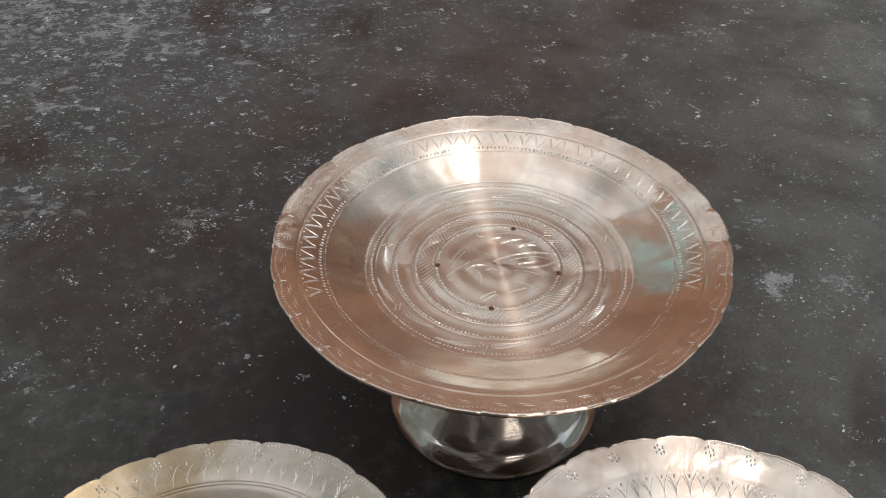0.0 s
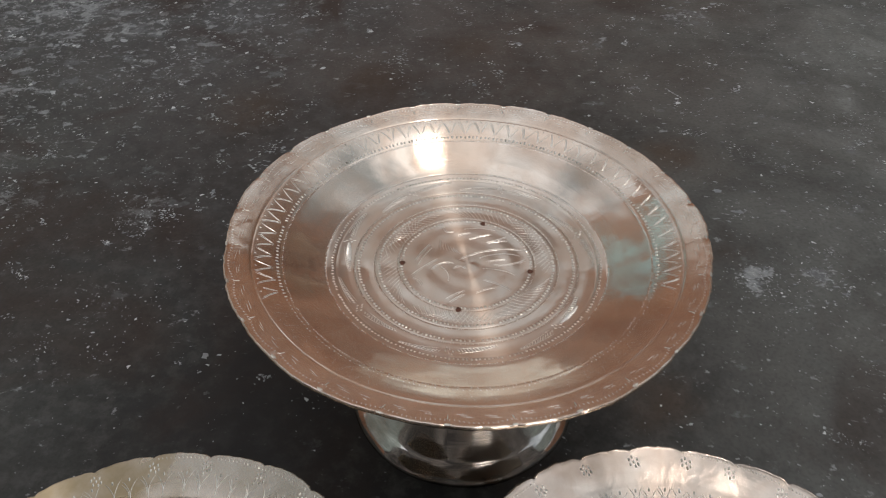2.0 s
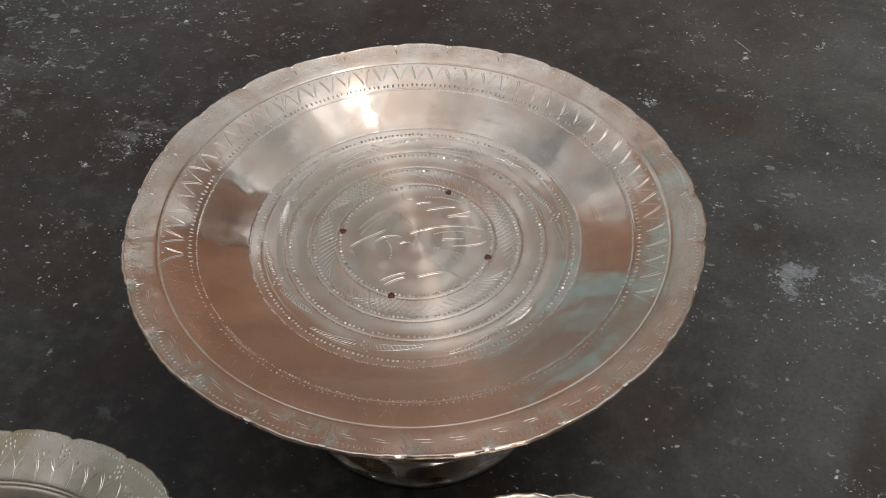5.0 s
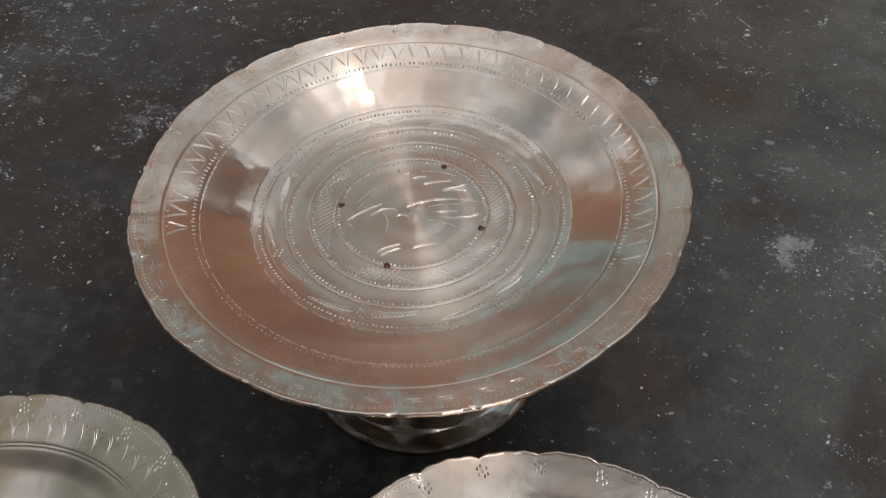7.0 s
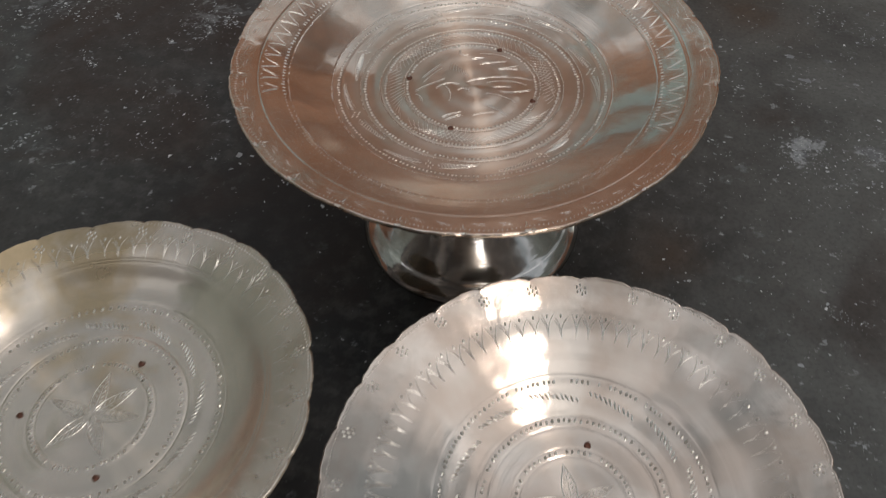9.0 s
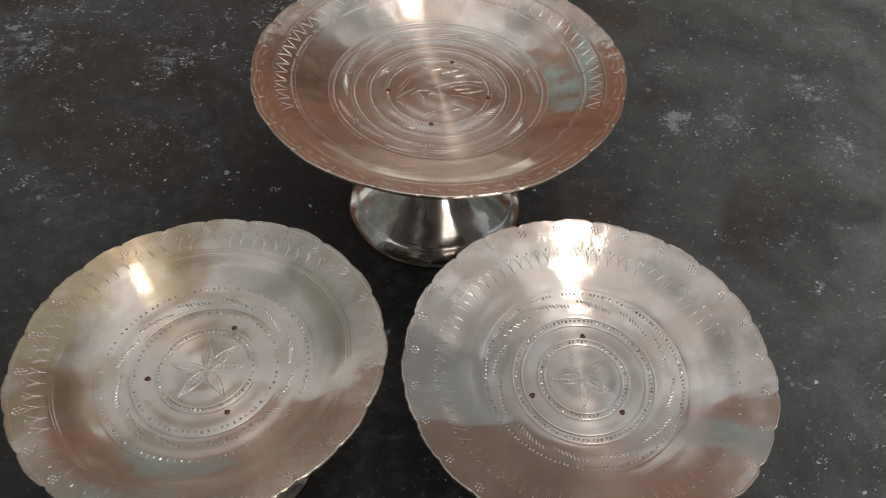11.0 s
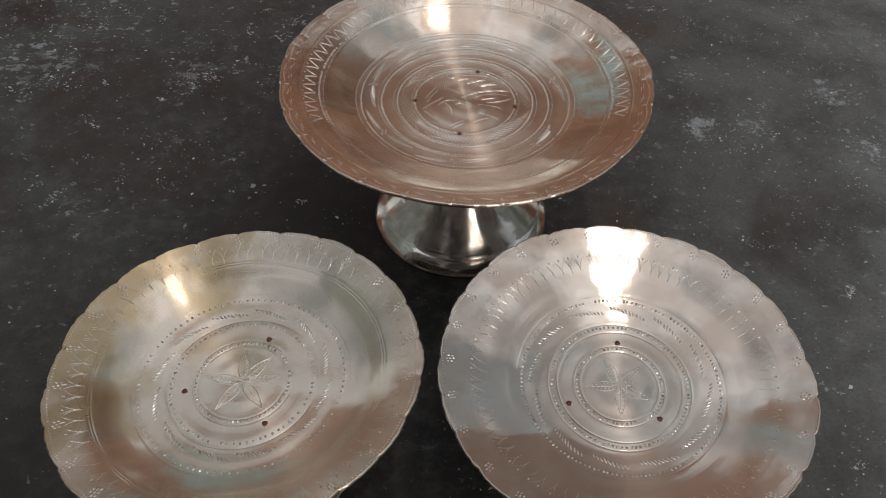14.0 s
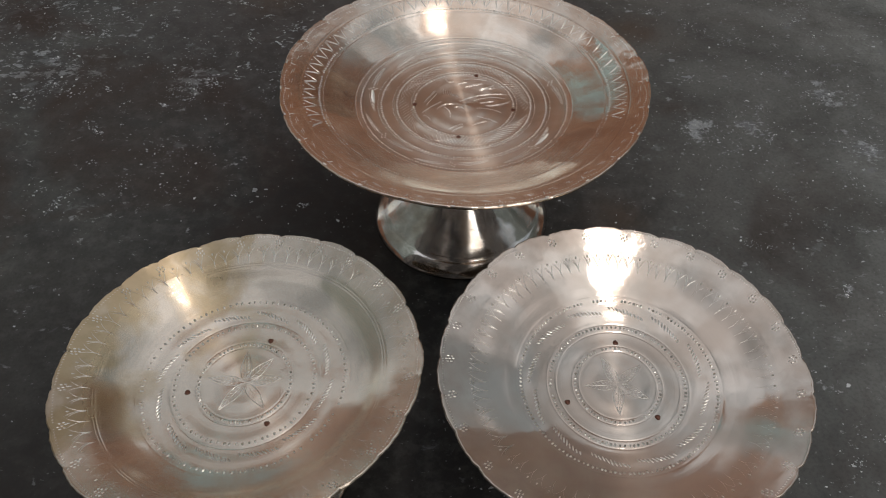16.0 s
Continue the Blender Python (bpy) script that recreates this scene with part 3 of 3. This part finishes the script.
dish_a = Dish(0.1057, 27, 9.9, [(0, -0.0192), (0.030, -0.0189), (0.040, -0.0187), (0.050, -0.0180), (0.056, -0.0172), (0.062, -0.0158), (0.068, -0.0137), (0.074, -0.0111), (0.0834, -0.0068), (0.0905, -0.0039), (0.0945, -0.0026), (0.100, -0.0012), (0.107, 0.0006)],
              [(0.0308, 0.00008), (0.0412, 0.0001), (0.0502, 0.0001), (0.0631, 0.00006), (0.0585, 0.00005), (0.0815, 0.00007), (0.0939, 0.00011)], nick=0.0007, seed=1, droop=0.0006)
pedestal(plate, FOOT, 0.0573, 0.0905, 0.0175, "polished bell metal foot with turned grooves").location = (0, -0.0012, 0)
top = dish_a.build(plate, SILVERY, place, "shallow dish with a nicked, scalloped lip")
for r, count, length, width in ((0.0292, 104, 0.0013, 0.00098), (0.0393, 146, 0.0014, 0.00105), (0.0483, 166, 0.0014, 0.00105), (0.0601, 214, 0.0012, 0.00092), (0.0832, 250, 0.0015, 0.0008)):
    ring_of_dashes(dish_a, top, r, count, length, width, seed=count, worn=(204, 336) if r > 0.08 else (0, 0))
for r, count in ((0.0311, 200), (0.0416, 260), (0.0505, 310), (0.0631, 380), (0.0811, 420)):  # fine nicks along the turned lines
    ring_of_dashes(dish_a, top, r, count, 0.0006, 0.00045, seed=count, skip=0.25, name="nicked_line")
rnd = random.Random(5)
cuts = Cuts(dish_a)
for i in range(70):  # zigzag strokes in pairs, with a punched dot over each; worn thin on the south side
    a, s = (97.8 + i * 360 / 70) % 360, 360 / 70
    worn = 204 < a < 336
    k, lean_off = (0.18 if worn else 1.0), rnd.gauss(0, 0.3)
    for d in (0.0, 0.45):
        cuts.arc(0.0850, a - 0.03 * s + d * 0.5, 0.0922 + rnd.gauss(0, 0.0004), a - 0.47 * s + d + lean_off, (0.00026 if a < 75 else 0.00036) * k * rnd.uniform(0.75, 1.15), 0.12)
    for d in (0.0, 0.50):
        if not worn or d == 0.0:
            cuts.arc(0.0850 + rnd.gauss(0, 0.0002), a + 0.05 * s + d * 0.6, 0.0927 + rnd.gauss(0, 0.0004), a + 0.44 * s + d + lean_off, 0.00046 * k * rnd.uniform(0.75, 1.2), -0.25)
    cuts.dash(0.0921, a + rnd.gauss(0, 0.2), 0.0011 * k, 0.0007 * k)
cuts.done("zigzag_border", top)
cuts = Cuts(dish_a)
for i in range(27):  # strokes on the lip, between the scallop nicks
    a, s = 9.9 + i * 360 / 27, 360 / 27
    for b, r in ((0.12, 0.0985), (0.55, 0.0985), (0.2, 0.0996), (0.62, 0.0997)):
        cuts.arc(r, a + b * s, r + rnd.gauss(0.0003, 0.0003), a + (b + rnd.uniform(0.12, 0.25)) * s, 0.00026, 0.0)
    for k in range(14):
        cuts.dash(0.1029 - 0.0012 * abs(math.cos(math.pi * (k + 0.5) / 14)) ** 3, a + (k + 0.5) / 14 * s, 0.0012, 0.0004, rnd.gauss(0, 15))
    cuts.dash(0.1005, a, 0.0032, 0.0006, rnd.gauss(0, 10))
    cuts.arc(0.1042, a - rnd.uniform(0.5, 1.0), 0.1042, a + rnd.uniform(0.5, 1.0), 0.0011, 0.0, 4, 0.25)  # a chipped glint at the nick
cuts.done("lip_border", top)
cuts = Cuts(dish_a)
for k in range(6):  # leaf-shaped fields of cross-hatching between the two inner rings
    mid = 20 + 60 * k
    for i in range(15):
        b = mid - 24 + i * 48 / 14
        reach = 0.0082 * math.cos((b - mid) / 24 * 1.25)
        cuts.arc(0.0382, b, 0.0382 - reach, b - 9, 0.00028, 0.0)
        if k % 2 == 0:
            cuts.arc(0.0382, b, 0.0382 - reach, b + 9, 0.00028, 0.0)
cuts.done("cross_hatching", top)
for a in (17, 69, 116, 165, 212, 260, 311):  # dotted rosettes, each with a feathered spray to either side
    cuts = Cuts(dish_a)
    for dr, da in ((0.0012, 0), (-0.0012, 0), (0, 1.6), (0, -1.6), (0.0020, 1.3), (-0.0020, -1.3)):
        cuts.dash(0.0552 + dr, a + da, 0.0016, 0.0008, 20)
    cuts.done("rosette", top)
    cuts = Cuts(dish_a)
    for way, r0, r1 in ((1, 0.0547, 0.0524), (-1, 0.0556, 0.0575)):
        for i in range(13):
            t = i / 12
            cuts.dash(r0 + (r1 - r0) * t + rnd.gauss(0, 0.0001), a + way * (4 + 17 * t), 0.0032 * (1 - 0.5 * abs(2 * t - 0.8)), 0.0007, way * (40 + rnd.gauss(0, 5)))
        cuts.arc(r0 - 0.0016, a + way * 4, r1 - 0.0004, a + way * 22, 0.00030, 0.0, 8)
        cuts.arc(r0 + 0.0016, a + way * 4, r1 + 0.0004, a + way * 22, 0.00030, 0.0, 8)
    cuts.done("leaf_spray", top)
for a0, a1, r0, r1 in ((313.5, 327, 0.0547, 0.0549), (166, 178.5, 0.0551, 0.0524)):  # two scraped leaves that catch the light
    cuts = Cuts(dish_a)
    for i in range(22):
        t = (i + 0.5) / 22
        cuts.dash(r0 + (r1 - r0) * t, a0 + (a1 - a0) * t, 0.0030 * math.sin(math.pi * (0.12 + 0.76 * t)), 0.0009, 32 + rnd.gauss(0, 4))
    cuts.done("scraped_leaf", top)
FIGURE = [  # strokes of the worn middle figure, millimetres, and their bow
    (-23.3, 2.0, -16.2, 13.6, 0.3), (-25.1, -7.5, -12.3, 3.9, 0.4), (-16.2, -4.2, -5.4, 0.6, 2.2), (-4.7, 1.0, 26.8, 7.7, 3.6), (9.4, 0.9, 18.3, 2.2, 0.3),
    (12.2, -1.2, 27.4, 2.0, -1.6), (1.8, 16.1, 13.7, 19.2, 0.3), (10.3, 12.9, 20.2, 14.4, 0.3), (10.1, 14.0, 19.8, 18.0, -0.4), (-3.0, 19.2, 3.2, 21.0, 0.4),
    (-9.6, 25.0, -4.7, 21.7, -2.0), (-6.0, -3.5, -0.1, -4.1, 1.5), (-24.3, -9.1, -20.0, -14.3, 1.0), (-10.2, -23.0, -1.5, -17.7, 0.5), (-8.6, -25.0, -1.2, -19.9, 0.5),
    (3.2, -19.9, 12.6, -16.3, 0.4), (6.7, -11.4, 18.5, -18.3, 0.8)]
BEADED = [(6.2, 3.3, 24.7, 4.1, 2.2), (7.2, -3.9, 21.3, -8.8, 1.6), (0.2, 23.7, 15.0, 22.2, 1.2), (-21.9, -0.8, -15.2, 10.8, 0.4), (-11.6, -1.9, -8.6, -11.8, 1.5)]


def bowed(u0, v0, u1, v1, bow, steps, shift=0.0):
    """Points along a bowed stroke, in metres."""
    size = math.hypot(u1 - u0, v1 - v0)
    out = []
    for i in range(steps + 1):
        t = i / steps
        b = bow * 4 * t * (1 - t) + shift
        out.append(((u0 + (u1 - u0) * t - (v1 - v0) / size * b) / 1000, (v0 + (v1 - v0) * t + (u1 - u0) / size * b) / 1000))
    return out


cuts = Cuts(dish_a)
for stroke in FIGURE:
    cuts.line(bowed(*stroke, 9), 0.00048)
    cuts.line(bowed(*stroke, 9, rnd.choice((-0.75, 0.75))), 0.00026)
for stroke in BEADED:
    along = bowed(*stroke, int(math.hypot(stroke[2] - stroke[0], stroke[3] - stroke[1]) / 1.15))
    for (ua, va), (ub, vb) in zip(along, along[1:]):
        cuts.dash_uv((ua + ub) / 2, (va + vb) / 2, math.atan2(vb - va, ub - ua) + 0.6, 0.0013, 0.0007)
for i in range(7):  # short chevrons above the middle
    cuts.line(bowed(-11.0 + 1.1 * i, 16.0 - 1.0 * i, -11.2 + 1.5 * i, 9.6 - 0.5 * i, -0.4, 4), 0.00034)
cuts.done("middle_figure", top)
rivets(dish_a, top, ((0.0288, 71), (0.0302, 261), (0.0289, 179), (0.0291, 347)), 0.0013)


# the two smaller plates with a star in the middle
def star_plate(x, y, lip, tilt, metal, dish, base, rings, star, petals, nails, plants, sprout, label):
    ob, at = footed_plate(x, y, lip, tilt, label)
    pedestal(ob, FOOT, base, lip + dish.ph[0] - 0.0016, 0.0145, "bell metal foot under the dish")
    body = dish.build(ob, metal, at, "shallow dish with a scalloped lip")
    rnd = random.Random(int(dish.seed * 10))
    for k, (r, count) in enumerate(rings):
        ring_of_dashes(dish, body, r, count, 0.0015, 0.0010, seed=count + k, skip=0.06)
    leaf_band(dish, body, star[1], 12, 7)
    for a in petals:  # leaf-shaped petals with ribs
        cuts = Cuts(dish)
        ca, sa, long = math.cos(radians(a)), math.sin(radians(a)), star[0]

        def on_petal(t, across, ca=ca, sa=sa, long=long):
            return (ca * t * long - sa * across, sa * t * long + ca * across)

        def half_width(t):
            return 0.0025 * math.sin(math.pi * t**0.75) ** 1.2

        for side in (-1, 1):
            cuts.line([on_petal(0.06 + 0.94 * i / 9, side * half_width(0.06 + 0.94 * i / 9)) for i in range(10)], 0.00042)
            for i in range(7):
                t = 0.16 + 0.66 * i / 6
                cuts.line([on_petal(t, side * 0.0003), on_petal(t + 0.05, side * 0.5 * half_width(t)), on_petal(t + 0.10, side * 0.88 * half_width(t + 0.1))], 0.00042)
        cuts.line([on_petal(0.05 + 0.9 * i / 6, 0.0) for i in range(7)], 0.0003)
        cuts.done("petal", body)
    edge_cuts = Cuts(dish)
    s = 360 / dish.scallops
    for i in range(dish.scallops):  # seven punched dots inside each nick
        cuts = Cuts(dish)
        a = math.degrees(dish.phase) + i * s + rnd.gauss(0, 0.5)
        for dr, da in ((0, 0), (0.0016, 0.35), (-0.0016, -0.35), (0.0009, 1.2), (-0.0008, 0.95), (0.0008, -0.95), (-0.0009, -1.2)):
            cuts.dash(dish.radius - 0.0056 + dr, a + da, 0.0015, 0.0009, rnd.gauss(0, 10))
        cuts.done("rosette", body)
        if i % 9 < 6:
            for k in range(13):
                edge_cuts.dash(dish.radius - 0.0024, a + (k + 0.7) / 14 * s, 0.0011, 0.0004, 25)
    edge_cuts.done("edge_border", body)
    cuts = Cuts(dish)
    for i in range(plants):  # forked sprigs along the bend of the lip, a dot in each fork
        a = i * 360 / plants + rnd.gauss(0, 0.25)
        grow, k = rnd.uniform(0.9, 1.1), 1.0 if 45 < a < 215 else 0.35  # rubbed nearly away on the south side
        cuts.arc(sprout, a, sprout + 0.0090 * grow, a - 2.5, 0.00033 * k, 1.0)
        cuts.arc(sprout, a + 0.3, sprout + 0.0090 * grow, a + 2.3, 0.00036 * k, -0.9)
        if i % 3 and k == 1.0:
            cuts.arc(sprout + 0.001, a + 0.6, sprout + 0.0078 * grow, a + 2.8, 0.00034, -0.9)
        cuts.dash(sprout + 0.0080, a + 0.1, 0.0017, 0.0009)
    cuts.done("sprig_border", body)
    rivets(dish, body, nails, 0.0013)
    return ob


dish_b = Dish(0.0826, 24, 6.5, [(0, -0.0158), (0.022, -0.0156), (0.040, -0.0148), (0.048, -0.0138), (0.058, -0.0104), (0.0645, -0.0066), (0.068, -0.0049), (0.074, -0.0026), (0.083, 0.0)],
              [(0.0200, 0.00006), (0.0228, 0.00006), (0.0345, 0.00008), (0.0488, 0.00004), (0.0645, 0.00007), (0.0656, 0.00006)], seed=2.3, lean=0.03)
star_plate(-0.1117, -0.1769, 0.0917, (-0.0313, 0.0491), YELLOWED, dish_b, 0.046, ((0.0212, 64), (0.0322, 72), (0.0464, 96)), (0.0182, 0.0388), (92, 47, 6, 305, 233, 168),
           ((0.0250, 67), (0.0260, 188.7), (0.0257, 298.6)), 70, 0.0664, "small bell metal footed plate with yellowish tarnish and engraved star")
dish_c = Dish(0.0846, 27, 0.5, [(0, -0.0172), (0.022, -0.0171), (0.030, -0.0168), (0.036, -0.0161), (0.042, -0.0150), (0.048, -0.0134), (0.054, -0.0116), (0.060, -0.0097), (0.064, -0.0082), (0.068, -0.0065), (0.072, -0.0049), (0.076, -0.0034), (0.080, -0.0019), (0.086, 0.0004)],
              [(0.0182, 0.00007), (0.0212, 0.00006), (0.0290, 0.00008), (0.0332, 0.00007), (0.0478, 0.00003)], seed=3.9, lean=0.03)
star_plate(0.0619, -0.1819, 0.0864, (-0.0075, -0.0235), GREYED, dish_c, 0.046, ((0.0198, 60), (0.0315, 96), (0.0457, 142)), (0.0160, 0.0405), (180, 109, 38, 329, 264),
           ((0.0230, 83.0), (0.0261, 198.3), (0.0235, 311.2)), 80, 0.0612, "small silvery bell metal footed plate with an engraved star")


# ---- pale specks of lime and paint on the floor ----
def specks():
    rng = np.random.default_rng(11)
    centres = [(-0.42, 0.50, 0.09, 620), (-0.30, 0.46, 0.07, 460), (-0.20, 0.50, 0.06, 240), (-0.10, 0.55, 0.07, 110), (-0.20, 0.47, 0.04, 80), (-0.347, 0.312, 0.025, 90), (-0.33, 0.20, 0.04, 120), (-0.32, 0.28, 0.09, 160), (0.05, 0.40, 0.12, 70), (0.22, 0.30, 0.09, 90), (-0.204, 0.185, 0.010, 40), (-0.197, 0.150, 0.014, 30), (-0.199, 0.135, 0.008, 40),
               (-0.19, 0.065, 0.018, 14), (-0.14, 0.022, 0.012, 8), (0.214, 0.42, 0.02, 40), (0.185, 0.150, 0.016, 16)]
    dusty = [(0.180, 0.078, 0.0075, 190), (0.221, 0.079, 0.007, 130), (0.284, 0.111, 0.008, 190), (0.299, 0.056, 0.009, 150), (0.303, 0.238, 0.009, 120), (0.184, 0.060, 0.02, 120), (-0.19, 0.065, 0.014, 60), (-0.20, 0.142, 0.010, 120)]
    place, size = [], []
    for x, y, spread, count in centres:
        for _ in range(count):
            place.append((x + rng.normal(0, spread), y + rng.normal(0, spread)))
            size.append(min(0.0024, rng.lognormal(-7.5, 0.6)) if place[-1][1] > 0.25 else min(0.0013, rng.lognormal(-7.9, 0.5)))
    for x, y, spread, count in dusty:  # powdery smears
        for _ in range(count):
            place.append((x + rng.normal(0, spread), y + rng.normal(0, spread)))
            size.append(min(0.0011, rng.lognormal(-8.3, 0.5)))
    for _ in range(2800):  # small scattered clusters, thicker to the north-west and the east
        x, y = rng.uniform(-0.75, 0.75), rng.uniform(-0.35, 1.0)
        if not (0.35 + max(0, 1.4 * x) + max(0, 1.1 * y - 1.0 * x)) > rng.uniform(0, 1):
            continue
        if y < 0.0 and x < 0.0 and rng.uniform(0, 1) < 0.85:
            continue
        spread, way, thin = rng.uniform(0.002, 0.010), rng.uniform(0, math.pi), rng.uniform(0.25, 0.8)
        for _ in range(rng.geometric(0.07)):
            p, q = rng.normal(0, spread), rng.normal(0, spread * thin)
            place.append((x + p * math.cos(way) - q * math.sin(way), y + p * math.sin(way) + q * math.cos(way)))
            size.append(min(0.0022 if y > 0.15 else 0.0011, rng.lognormal(-8.2, 0.55) * (1 + max(0, 1.2 * y - x))))
    for _ in range(7500):
        place.append((rng.uniform(-0.75, 0.75), rng.uniform(-0.35, 1.0)))
        size.append(min(0.0011, rng.lognormal(-8.3, 0.45)))
    for _ in range(2400):  # fine bright grit to the east
        place.append((rng.uniform(0.10, 0.55), rng.uniform(-0.25, 0.65)))
        size.append(min(0.0014, rng.lognormal(-7.85, 0.42)))
    for x, y, s in ((-0.1395, 0.027, 0.0022), (0.1782, 0.1632, 0.0027), (0.1864, 0.1412, 0.0025), (-0.193, 0.472, 0.0055), (-0.201, 0.469, 0.004)  ):  # a few larger flakes
        place.append((x, y))
        size.append(s)
    for k in range(26):  # a thin pale scratch
        place.append((0.1724 + 0.0083 * k / 25, 0.2918 - 0.0131 * k / 25))
        size.append(0.0005)
    verts, faces = [], []
    for (x, y), s in zip(place, size):
        k, n = len(verts), 7
        way, long = rng.normal(0, 0.7), rng.uniform(1.0, 2.2)
        for i in range(n):
            a = 2 * math.pi * i / n
            u, v = s * long * math.cos(a) * rng.uniform(0.35, 1.25), s * math.sin(a) * rng.uniform(0.35, 1.25)
            verts.append((x + u * math.cos(way) - v * math.sin(way), y + u * math.sin(way) + v * math.cos(way), 0.00015))
        verts.append((x, y, 0.00015 + 0.25 * s))
        faces += [(k + i, k + (i + 1) % n, k + n) for i in range(n)]
    ob = mesh_object("lime_specks", verts, faces, LIME)
    return tagged(ob, "pale flecks of lime and paint scattered on the floor", "specks", kind="stuff")


specks()
